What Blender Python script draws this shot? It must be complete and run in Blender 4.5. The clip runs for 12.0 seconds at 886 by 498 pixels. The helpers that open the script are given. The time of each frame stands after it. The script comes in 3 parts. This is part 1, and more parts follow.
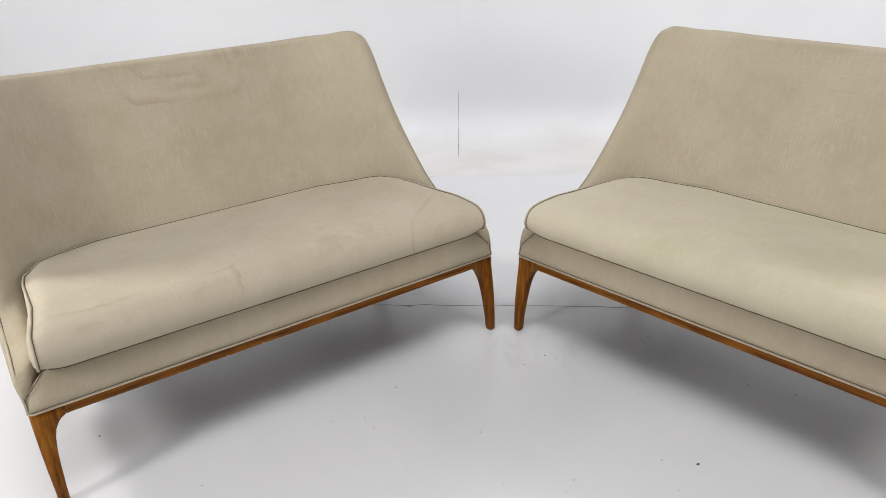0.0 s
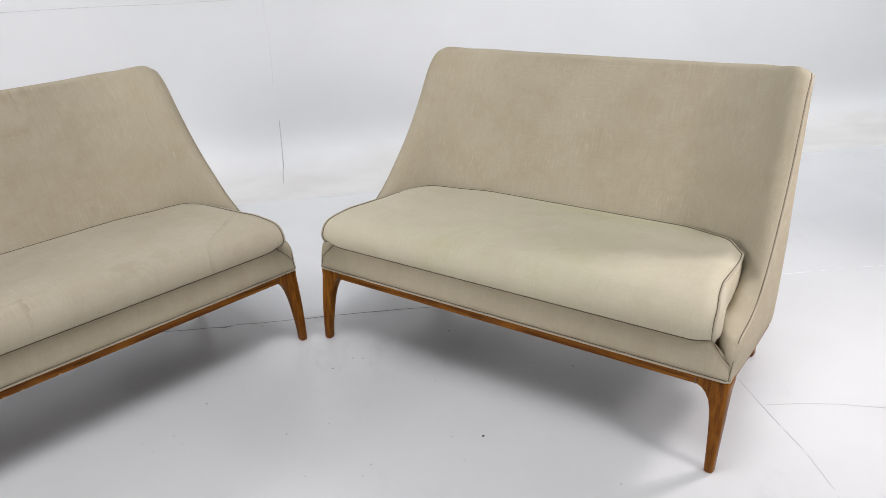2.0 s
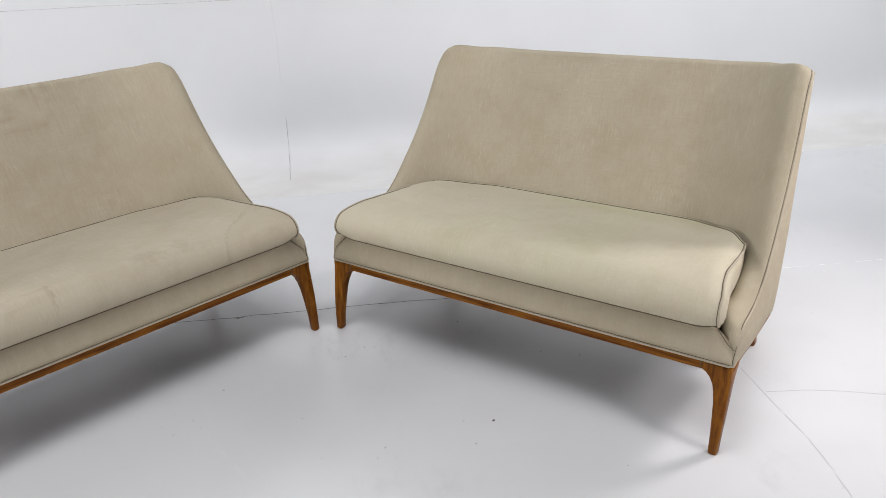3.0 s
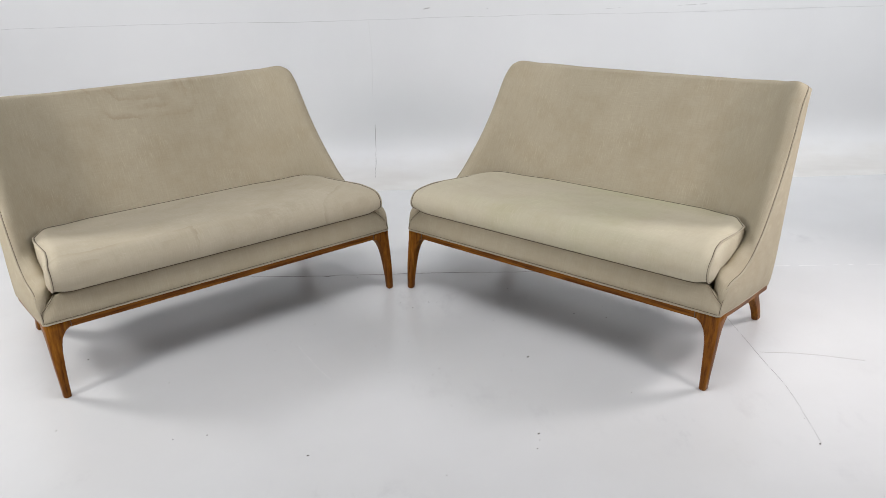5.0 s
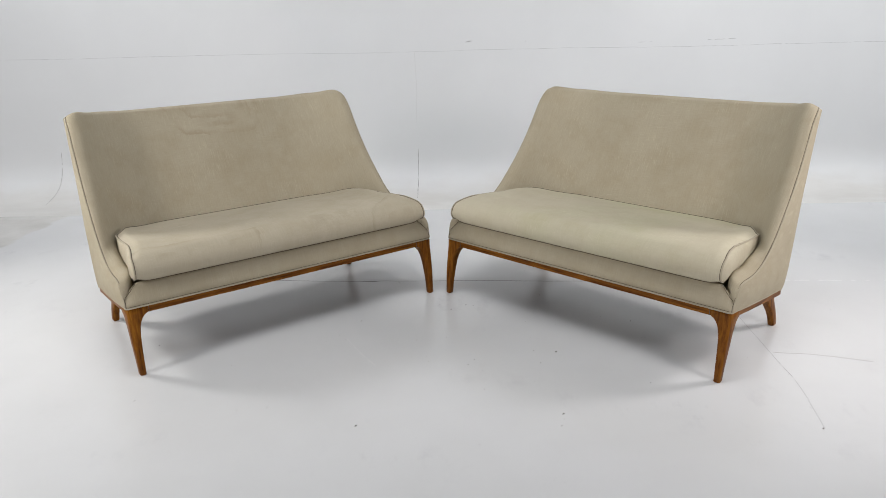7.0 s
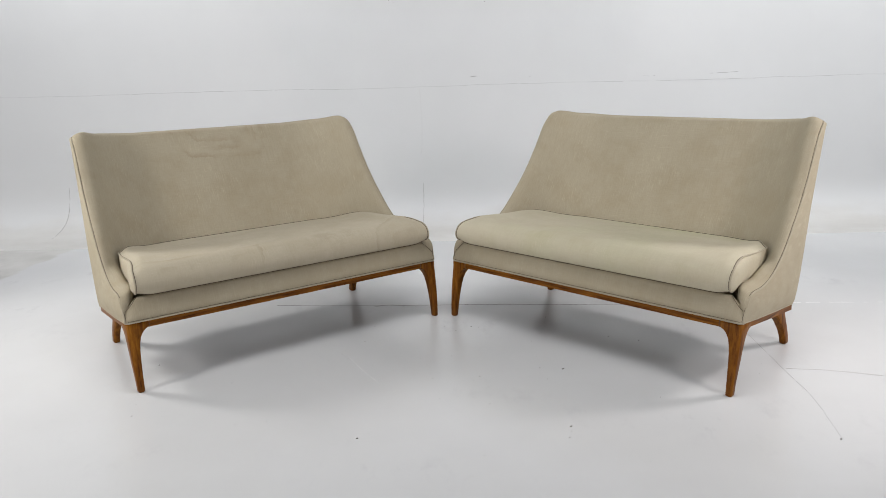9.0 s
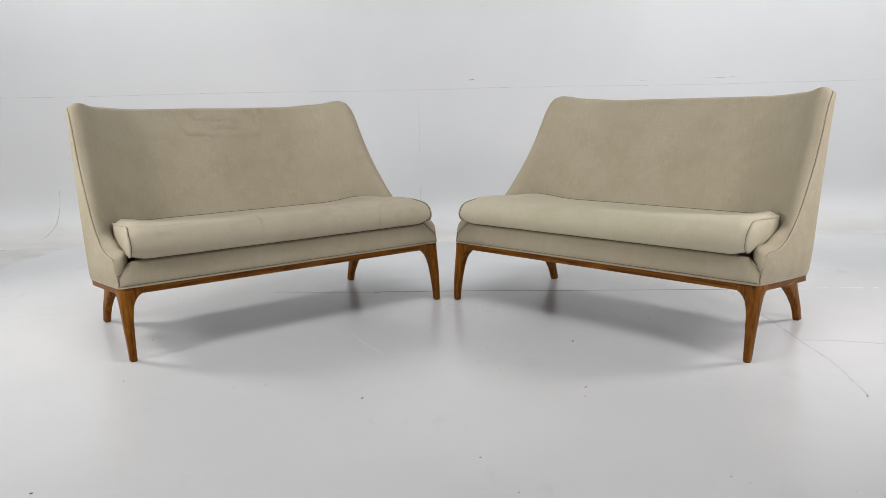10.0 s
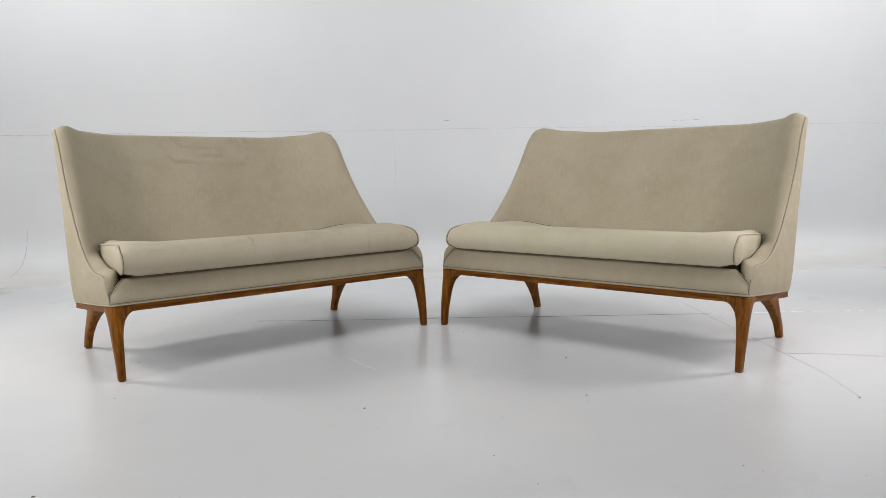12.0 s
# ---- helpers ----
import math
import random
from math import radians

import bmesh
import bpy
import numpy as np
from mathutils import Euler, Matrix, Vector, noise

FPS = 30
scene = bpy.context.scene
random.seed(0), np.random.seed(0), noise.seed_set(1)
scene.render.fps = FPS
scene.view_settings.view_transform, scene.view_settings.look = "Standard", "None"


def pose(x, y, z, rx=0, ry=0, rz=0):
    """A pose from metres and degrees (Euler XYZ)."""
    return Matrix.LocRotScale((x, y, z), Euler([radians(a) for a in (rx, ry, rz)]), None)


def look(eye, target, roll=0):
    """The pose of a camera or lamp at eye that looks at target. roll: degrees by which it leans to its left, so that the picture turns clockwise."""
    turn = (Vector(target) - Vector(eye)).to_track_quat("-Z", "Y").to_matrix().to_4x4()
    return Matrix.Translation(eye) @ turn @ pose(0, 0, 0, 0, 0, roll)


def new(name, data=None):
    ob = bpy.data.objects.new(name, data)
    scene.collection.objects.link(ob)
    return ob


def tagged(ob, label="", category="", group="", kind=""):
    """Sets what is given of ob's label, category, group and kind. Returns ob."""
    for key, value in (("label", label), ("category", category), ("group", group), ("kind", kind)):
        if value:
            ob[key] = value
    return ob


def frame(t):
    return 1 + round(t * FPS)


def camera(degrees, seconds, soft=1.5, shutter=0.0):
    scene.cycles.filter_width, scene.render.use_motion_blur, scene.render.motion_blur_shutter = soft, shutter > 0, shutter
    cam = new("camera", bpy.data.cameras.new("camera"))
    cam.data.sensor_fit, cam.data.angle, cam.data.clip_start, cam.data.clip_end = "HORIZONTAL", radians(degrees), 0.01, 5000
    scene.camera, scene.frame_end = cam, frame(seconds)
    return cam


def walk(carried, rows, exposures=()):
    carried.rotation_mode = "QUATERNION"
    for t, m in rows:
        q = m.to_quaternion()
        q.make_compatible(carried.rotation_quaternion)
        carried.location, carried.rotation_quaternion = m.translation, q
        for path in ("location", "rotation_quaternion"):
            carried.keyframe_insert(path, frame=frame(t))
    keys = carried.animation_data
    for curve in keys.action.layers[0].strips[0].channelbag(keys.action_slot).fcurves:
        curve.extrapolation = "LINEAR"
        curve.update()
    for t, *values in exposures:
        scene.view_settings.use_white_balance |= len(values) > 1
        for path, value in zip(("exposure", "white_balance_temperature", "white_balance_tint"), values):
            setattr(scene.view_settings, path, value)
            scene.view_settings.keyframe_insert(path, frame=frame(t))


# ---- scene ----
cam = camera(60.27, 12.0, 0.5)
ROWS = [
    (0.0, 0.0300, -2.0516, 1.2076, 65.475, 1.563, 5.228),
    (0.5, 0.1161, -2.0879, 1.2216, 65.707, 1.881, 2.064),
    (1.0, 0.1928, -2.1338, 1.2089, 66.535, 2.180, -1.060),
    (1.5, 0.2410, -2.1850, 1.2181, 66.731, 2.515, -3.808),
    (2.0, 0.2562, -2.2118, 1.2111, 67.129, 2.671, -5.535),
    (2.5, 0.2542, -2.2252, 1.2124, 67.107, 2.774, -6.081),
    (3.0, 0.2085, -2.2779, 1.2074, 67.301, 2.436, -5.700),
    (5.0, 0.2413, -2.8356, 1.2082, 69.746, 1.288, 0.853),
    (5.5, 0.2524, -2.9195, 1.2149, 70.554, 1.266, 2.016),
    (6.0, 0.2409, -3.0431, 1.2042, 71.300, 1.282, 2.741),
    (6.5, 0.2429, -3.1048, 1.1957, 72.029, 1.314, 3.373),
    (8.5, 0.2748, -3.1325, 1.0778, 75.358, 1.490, 4.627),
    (9.0, 0.2589, -3.1253, 1.0352, 76.676, 1.527, 4.368),
    (9.5, 0.2137, -3.1077, 0.9015, 78.193, 1.381, 4.004),
    (10.0, 0.1894, -3.1086, 0.7691, 79.886, 1.127, 3.522),
    (10.5, 0.1720, -3.1303, 0.6814, 81.387, 0.884, 2.883),
    (11.0, 0.1553, -3.1438, 0.6391, 82.800, 0.810, 2.217),
    (11.5, 0.1129, -3.1576, 0.6452, 83.647, 0.867, 1.347),
    (12.0, 0.0656, -3.1549, 0.6374, 84.243, 0.963, 0.321),
]
EDGES = [
    (3.2, look((0.198, -2.319, 1.209), (0.328, -0.480, 0.435), -2.9)),
    (4.8, look((0.223, -2.782, 1.215), (0.203, -0.914, 0.502), -1.3)),
    (6.7, look((0.244, -3.111, 1.189), (0.112, -1.211, 0.579), -1.3)),
    (8.3, look((0.283, -3.131, 1.094), (0.111, -1.207, 0.574), -1.5)),
]
STOPS = [(0.0, 0.06, 6600, 12), (1.0, 0.03, 6550, 11.5), (2.5, -0.06, 6490, 12), (5.0, -0.16, 6540, 11), (6.5, -0.24, 6560, 10), (8.5, -0.26, 6580, 10), (12.0, -0.29, 6600, 10)]
walk(cam, sorted([(t, pose(x, y, z, rx, ry, rz)) for t, x, y, z, rx, ry, rz in ROWS] + EDGES, key=lambda row: row[0]), STOPS)

# ---------------------------------------------------------------- world, light
world = bpy.data.worlds.new("studio_world")
scene.world = world
world.use_nodes = True
world.node_tree.nodes["Background"].inputs[0].default_value = (0.9, 0.95, 1.0, 1)
world.node_tree.nodes["Background"].inputs[1].default_value = 0.3


def area_lamp(name, eye, target, sx, sy, power, colour, spread=180):
    data = bpy.data.lights.new(name, "AREA")
    data.shape, data.size, data.size_y, data.energy, data.color, data.spread = "RECTANGLE", sx, sy, power, colour, radians(spread)
    ob = new(name, data)
    ob.matrix_world = look(eye, target)
    return ob


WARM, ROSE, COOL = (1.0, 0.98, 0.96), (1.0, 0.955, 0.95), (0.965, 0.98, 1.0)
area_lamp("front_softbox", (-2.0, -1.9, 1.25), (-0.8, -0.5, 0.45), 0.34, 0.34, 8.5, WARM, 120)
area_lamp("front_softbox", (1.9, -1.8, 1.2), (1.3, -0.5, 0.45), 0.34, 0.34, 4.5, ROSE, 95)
area_lamp("side_softbox", (-2.6, -0.2, 1.42), (-1.3, -0.45, 0.35), 0.4, 0.4, 10.5, WARM, 110)
area_lamp("side_softbox", (2.6, -0.2, 1.42), (1.2, -0.5, 0.4), 0.4, 0.4, 8.5, ROSE, 100)
area_lamp("ceiling_softbox", (0.25, -1.25, 4.3), (0.2, -0.8, 0.0), 3.2, 1.5, 92, COOL)
# Unseen low fill behind the camera, added to brighten the settee fronts.
area_lamp("unseen_front_fill", (-1.5, -4.7, 0.95), (-0.9, -0.4, 0.45), 4.4, 1.7, 52, ROSE)
# Unseen overhead fill pair, added to brighten the back wall.
for x, power in ((-2.65, 43), (2.6, 52)):
    area_lamp("unseen_wall_fill", (x, -0.5, 4.45), (x, 1.97, 1.7), 3.2, 0.5, power, COOL, 85)

# ---------------------------------------------------------------- materials


def material(name, rough=0.6, metal=0.0):
    m = bpy.data.materials.new(name)
    m.use_nodes = True
    b = m.node_tree.nodes["Principled BSDF"]
    b.inputs["Roughness"].default_value, b.inputs["Metallic"].default_value = rough, metal
    return m, m.node_tree.nodes, m.node_tree.links, b


def noise_tex(nodes, links, scale, detail=4.0, stretch=(1, 1, 1), rough=0.55):
    co, mp, nz = nodes.new("ShaderNodeTexCoord"), nodes.new("ShaderNodeMapping"), nodes.new("ShaderNodeTexNoise")
    mp.inputs["Scale"].default_value = stretch
    nz.inputs["Scale"].default_value, nz.inputs["Detail"].default_value, nz.inputs["Roughness"].default_value = scale, detail, rough
    links.new(co.outputs["Object"], mp.inputs["Vector"])
    links.new(mp.outputs["Vector"], nz.inputs["Vector"])
    return nz.outputs["Fac"]


def ramp(nodes, links, fac, stops):
    r = nodes.new("ShaderNodeValToRGB")
    while len(r.color_ramp.elements) < len(stops):
        r.color_ramp.elements.new(0.5)
    for e, (p, c) in zip(r.color_ramp.elements, stops):
        e.position, e.color = p, (*c, 1)
    links.new(fac, r.inputs["Fac"])
    return r.outputs["Color"]


def mix(nodes, links, fac, a, b, kind="MIX"):
    m = nodes.new("ShaderNodeMix")
    m.data_type, m.blend_type = "RGBA", kind
    for sock, v in ((m.inputs[0], fac), (m.inputs[6], a), (m.inputs[7], b)):
        if isinstance(v, (int, float)):
            sock.default_value = v
        elif isinstance(v, tuple):
            sock.default_value = (*v, 1)
        else:
            links.new(v, sock)
    return m.outputs[2]


def math_node(nodes, links, op, a, b=0.0):
    m = nodes.new("ShaderNodeMath")
    m.operation = op
    for sock, v in ((m.inputs[0], a), (m.inputs[1], b)):
        if isinstance(v, (int, float)):
            sock.default_value = v
        else:
            links.new(v, sock)
    return m.outputs[0]


def bump(nodes, links, bsdf, height, strength, dist):
    b = nodes.new("ShaderNodeBump")
    b.inputs["Strength"].default_value, b.inputs["Distance"].default_value = strength, dist
    links.new(height, b.inputs["Height"])
    links.new(b.outputs["Normal"], bsdf.inputs["Normal"])


def coords(nodes, links):
    co, sp = nodes.new("ShaderNodeTexCoord"), nodes.new("ShaderNodeSeparateXYZ")
    links.new(co.outputs["Object"], sp.inputs[0])
    return sp.outputs


def falling(nodes, links, value, lo, hi):
    """1 at lo, 0 at hi."""
    m = nodes.new("ShaderNodeMapRange")
    m.interpolation_type = "SMOOTHSTEP"
    for k, v in ((1, lo), (2, hi), (3, 1.0), (4, 0.0)):
        m.inputs[k].default_value = v
    links.new(value, m.inputs[0])
    return m.outputs[0]


def tide_mark(nodes, links, col, sides, wobble, strength):
    """A dried water stain inside the sides (nx, ny, nz, c): a washed field, a ragged brown rim that fades inwards, and broken older rims."""
    axes = coords(nodes, links)
    d = None
    for nx, ny, nz, c in sides:
        t = c
        for axis, k in zip(axes, (nx, ny, nz)):
            if k:
                t = math_node(nodes, links, "ADD", math_node(nodes, links, "MULTIPLY", axis, k), t)
        d = t if d is None else math_node(nodes, links, "MAXIMUM", d, t)
    for scale, amount in ((12, wobble), (55, 0.3 * wobble)):
        wob = math_node(nodes, links, "SUBTRACT", noise_tex(nodes, links, scale, 4, rough=0.6), 0.5)
        d = math_node(nodes, links, "ADD", d, math_node(nodes, links, "MULTIPLY", wob, amount))

    def ring(at, outer, inner, lo, hi, scale):
        e = math_node(nodes, links, "SUBTRACT", d, at)
        body = math_node(nodes, links, "MULTIPLY", falling(nodes, links, e, 0.0, outer), falling(nodes, links, math_node(nodes, links, "MULTIPLY", e, -1.0), 0.0, inner))
        return math_node(nodes, links, "MULTIPLY", body, ramp(nodes, links, noise_tex(nodes, links, scale, 4), [(lo, (0,) * 3), (hi, (1,) * 3)]))

    rim = ring(0.0, 0.003, 0.020, 0.36, 0.60, 8)
    older = math_node(nodes, links, "MULTIPLY", math_node(nodes, links, "MAXIMUM", ring(-0.035, 0.004, 0.018, 0.48, 0.66, 13), ring(-0.065, 0.004, 0.022, 0.46, 0.64, 10)), 0.75)
    field = math_node(nodes, links, "MULTIPLY", falling(nodes, links, d, -0.02, 0.0), ramp(nodes, links, noise_tex(nodes, links, 16, 4), [(0.38, (0.05,) * 3), (0.62, (0.6,) * 3)]))
    col = mix(nodes, links, math_node(nodes, links, "MULTIPLY", field, 1.1 * strength), col, (0.476, 0.416, 0.315))
    return mix(nodes, links, math_node(nodes, links, "MULTIPLY", math_node(nodes, links, "MAXIMUM", rim, older), strength), col, (0.23, 0.165, 0.095))


def blotch(nodes, links, col, centre, size, scale, strength, colour=(0.25, 0.19, 0.12)):
    """Soft soiling that breaks up into patches round a centre."""
    total = 0.0
    for axis, c, r in zip(coords(nodes, links), centre, size):
        if r:
            t = math_node(nodes, links, "POWER", math_node(nodes, links, "DIVIDE", math_node(nodes, links, "SUBTRACT", axis, c), r), 2.0)
            total = math_node(nodes, links, "ADD", t, total)
    where = falling(nodes, links, total, 0.1, 1.0)
    patch = ramp(nodes, links, noise_tex(nodes, links, scale, 5, rough=0.65), [(0.40, (0,) * 3), (0.62, (1,) * 3)])
    return mix(nodes, links, math_node(nodes, links, "MULTIPLY", math_node(nodes, links, "MULTIPLY", where, patch), strength), col, colour)


def threads(nodes, links, scale, stretch, lo, hi, patch, plo, phi):
    """Sparse slubs: thin stretched flecks that come in patches."""
    fleck = ramp(nodes, links, noise_tex(nodes, links, scale, 2, stretch), [(lo, (0, 0, 0)), (hi, (1, 1, 1))])
    where = ramp(nodes, links, noise_tex(nodes, links, patch, 3), [(plo, (0, 0, 0)), (phi, (1, 1, 1))])
    return math_node(nodes, links, "MULTIPLY", fleck, where)


def linen(name, base, dark, tint=None, stains=(), soils=(), slubs=0.55):
    m, n, l, b = material(name, 0.85)
    b.inputs["Specular IOR Level"].default_value = 0.25
    wide = noise_tex(n, l, 2.2, 3)
    warp = noise_tex(n, l, 60.0, 3, (9, 0.3, 0.4))
    weft = noise_tex(n, l, 60.0, 3, (0.4, 9, 9))
    slub = math_node(n, l, "ADD", math_node(n, l, "MULTIPLY", warp, 0.6), math_node(n, l, "MULTIPLY", weft, 0.4))
    col = ramp(n, l, wide, [(0.3, dark), (0.7, base)])
    if tint:
        col = mix(n, l, math_node(n, l, "MULTIPLY", ramp(n, l, noise_tex(n, l, 2.2, 3), [(0.42, (0, 0, 0)), (0.62, (1, 1, 1))]), 0.75), col, tint)
    soil = ramp(n, l, noise_tex(n, l, 6.0, 6, rough=0.7), [(0.35, (0.90, 0.87, 0.82)), (0.55, (1, 1, 1))])
    col = mix(n, l, 0.6, col, soil, "MULTIPLY")
    weave = ramp(n, l, slub, [(0.36, (0.86, 0.85, 0.83)), (0.50, (0.98, 0.98, 0.98)), (0.64, (1.08, 1.08, 1.07))])
    col = mix(n, l, 0.62 * slubs, col, weave, "MULTIPLY")
    light = tuple(min(0.8, c * 1.34) for c in base)
    up = threads(n, l, 40, (9, 0.5, 0.7), 0.56, 0.70, 5, 0.42, 0.58)
    across = threads(n, l, 40, (0.7, 9, 9), 0.60, 0.74, 6, 0.46, 0.6)
    lines = math_node(n, l, "MULTIPLY", math_node(n, l, "MAXIMUM", up, across), 0.42 * slubs)
    col = mix(n, l, lines, col, light)
    for st in stains:
        col = tide_mark(n, l, col, *st)
    for so in soils:
        col = blotch(n, l, col, *so)
    l.new(col, b.inputs["Base Color"])
    puck = math_node(n, l, "MULTIPLY", noise_tex(n, l, 14, 3), 1.2)
    bump(n, l, b, math_node(n, l, "ADD", slub, puck), 0.32, 0.0012)
    return m


def plain(name, colour, rough=0.6):
    m, n, l, b = material(name, rough)
    l.new(mix(n, l, noise_tex(n, l, 30, 4), colour, tuple(c * 0.8 for c in colour)), b.inputs["Base Color"])
    return m


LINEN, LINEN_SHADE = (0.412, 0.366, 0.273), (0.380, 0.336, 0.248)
# Same base as the apron linen; last patch darkens the low outer corner.
FABRIC_A = linen("stained_back_linen", LINEN, LINEN_SHADE, None, [([(-0.86, 0, -0.51, 0.2416), (0, 0, -1, 0.688), (1, 0, 0, -0.216), (0.63, 0, -0.77, 0.413)], 0.055, 0.30)],
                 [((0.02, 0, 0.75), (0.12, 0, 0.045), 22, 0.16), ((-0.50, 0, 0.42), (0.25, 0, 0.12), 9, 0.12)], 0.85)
# Same base again, with faint darker patches over the upper outer half.
FABRIC_B = linen("back_linen", LINEN, LINEN_SHADE, None, (), [((0.30, 0, 0.70), (0.35, 0, 0.15), 8, 0.09)], 0.85)
FABRIC = linen("cream_linen", LINEN, LINEN_SHADE)
CUSHION_A = linen("stained_cushion_linen", (0.491, 0.444, 0.343), (0.445, 0.398, 0.305), None,
                  [([(-0.60, 0.80, 0, 0.192), (-1, 0, 0, 0.345)], 0.050, 0.20), ([(1, 0, 0, 0.138), (0, 0.8, 0, -0.05)], 0.040, 0.24)],
                  [((0.18, 0.05, 0), (0.17, 0.06, 0), 20, 0.26), ((0.05, 0.0, 0), (0.20, 0.03, 0), 14, 0.14), ((0.515, 0.0, 0.378), (0.035, 0.05, 0.03), 6, 0.34), ((-0.2, 0.02, 0.36), (0.12, 0.05, 0.05), 12, 0.12)])
CUSHION_B = linen("greenish_cushion_linen", (0.546, 0.503, 0.391), (0.509, 0.467, 0.356), (0.472, 0.455, 0.310), (), [((0.40, 0.0, 0.37), (0.18, 0.08, 0.06), 10, 0.12)])
PIPING_CLOTH = plain("piping_cloth", (0.451, 0.399, 0.302), 0.8)
UNDERSIDE_BLACK = plain("underside_black", (0.03, 0.03, 0.032), 0.9)
# Seam colour, also used to paint the dark gap lines round the cushion.
SEAM_SHADE = plain("dark_seam_shade", (0.13, 0.10, 0.068), 0.9)


def wood_material(name, stretch):
    m, n, l, b = material(name, 0.4)
    b.inputs["Specular IOR Level"].default_value = 0.12
    grain = noise_tex(n, l, 14, 6, stretch, 0.65)
    col = ramp(n, l, grain, [(0.3, (0.070, 0.022, 0.003)), (0.50, (0.190, 0.068, 0.008)), (0.70, (0.300, 0.122, 0.014))])
    worn = ramp(n, l, noise_tex(n, l, 9, 4), [(0.35, (0.72, 0.66, 0.6)), (0.6, (1, 1, 1))])
    l.new(mix(n, l, 0.7, col, worn, "MULTIPLY"), b.inputs["Base Color"])
    bump(n, l, b, noise_tex(n, l, 60, 4, stretch), 0.12, 0.0006)
    return m


WOOD = wood_material("teak_upright_grain", (6, 6, 0.5))
WOOD_RAIL = wood_material("teak_rail_grain", (0.4, 6, 6))
WOOD_SIDE = wood_material("teak_side_grain", (6, 0.4, 6))
RAW_WOOD = plain("splintered_raw_wood", (0.52, 0.37, 0.20), 0.8)


def paint_material(name, base, dark, rough):
    m, n, l, b = material(name, rough)
    col = ramp(n, l, noise_tex(n, l, 1.6, 5), [(0.3, dark), (0.65, base)])
    l.new(col, b.inputs["Base Color"])
    bump(n, l, b, noise_tex(n, l, 25, 4), 0.08, 0.003)
    return m



def floor_material():
    m, n, l, b = material("floor_paint", 0.24)
    b.inputs["Specular IOR Level"].default_value = 0.38
    col = ramp(n, l, noise_tex(n, l, 1.4, 3), [(0.25, (0.645, 0.655, 0.665)), (0.75, (0.68, 0.69, 0.70))])
    col = mix(n, l, 0.5, col, ramp(n, l, noise_tex(n, l, 4, 3), [(0.3, (0.95, 0.95, 0.945)), (0.65, (1, 1, 1))]), "MULTIPLY")
    scuff = ramp(n, l, noise_tex(n, l, 7, 7, (1, 0.45, 1), 0.72), [(0.54, (0,) * 3), (0.70, (1,) * 3)])
    smear = ramp(n, l, noise_tex(n, l, 2.6, 5, (0.5, 1, 1), 0.6), [(0.50, (0,) * 3), (0.66, (1,) * 3)])
    col = mix(n, l, math_node(n, l, "MULTIPLY", math_node(n, l, "MULTIPLY", scuff, smear), 0.5), col, (0.47, 0.47, 0.50))
    x, y, z = coords(n, l)
    edge = math_node(n, l, "ADD", x, math_node(n, l, "MULTIPLY", noise_tex(n, l, 5, 4), 0.12))
    worn = math_node(n, l, "MULTIPLY", falling(n, l, edge, -2.38, -2.34), 0.75)
    col = mix(n, l, worn, col, ramp(n, l, noise_tex(n, l, 4, 5), [(0.35, (0.50, 0.48, 0.45)), (0.65, (0.66, 0.65, 0.62))]))
    l.new(col, b.inputs["Base Color"])
    bump(n, l, b, noise_tex(n, l, 18, 3), 0.03, 0.002)
    return m


FLOOR_PAINT = floor_material()


def wall_material():
    """White emulsion, with beige dust and scuffs lying on the swept foot."""
    m, n, l, b = material("wall_paint", 0.7)
    col = ramp(n, l, noise_tex(n, l, 1.3, 5), [(0.3, (0.69, 0.70, 0.71)), (0.65, (0.725, 0.735, 0.745))])
    x, y, z = coords(n, l)
    h = math_node(n, l, "ADD", z, math_node(n, l, "MULTIPLY", math_node(n, l, "SUBTRACT", noise_tex(n, l, 3.5, 5, (1, 1, 2.5)), 0.5), 0.16))
    dust = math_node(n, l, "MULTIPLY", falling(n, l, h, 0.0, 0.14), 0.5)
    col = mix(n, l, dust, col, ramp(n, l, noise_tex(n, l, 5, 5, (0.6, 1, 2)), [(0.35, (0.55, 0.52, 0.47)), (0.65, (0.68, 0.66, 0.62))]))
    l.new(col, b.inputs["Base Color"])
    bump(n, l, b, math_node(n, l, "ADD", noise_tex(n, l, 4, 3), math_node(n, l, "MULTIPLY", noise_tex(n, l, 40, 4), 0.1)), 0.06, 0.008)
    return m


WALL_PAINT = wall_material()
# Kept near black so the unseen walls and ceiling bounce little light.
UNSEEN_DARK_PAINT = paint_material("unseen_dark_paint", (0.10, 0.10, 0.103), (0.085, 0.085, 0.088), 0.8)
CRACK = plain("crack_dirt", (0.16, 0.15, 0.14), 0.9)
JOINT = plain("joint_dirt", (0.27, 0.265, 0.26), 0.9)
PALE = plain("white_filler", (0.85, 0.85, 0.85), 0.6)
DUSTY = plain("dusty_grey", (0.52, 0.51, 0.50), 0.9)
FAINT = plain("joint_grey", (0.40, 0.40, 0.40), 0.9)

# ---------------------------------------------------------------- mesh helpers


def finish(bm, name, mat, smooth=True):
    bmesh.ops.recalc_face_normals(bm, faces=bm.faces)
    me = bpy.data.meshes.new(name)
    bm.to_mesh(me)
    bm.free()
    me.materials.append(mat)
    if smooth:
        for p in me.polygons:
            p.use_smooth = True
    return me


def part(name, bm, mat, parent, label="", smooth=True):
    ob = new(name, finish(bm, name, mat, smooth))
    ob.parent = parent
    if label:
        ob["label"] = label
    return ob


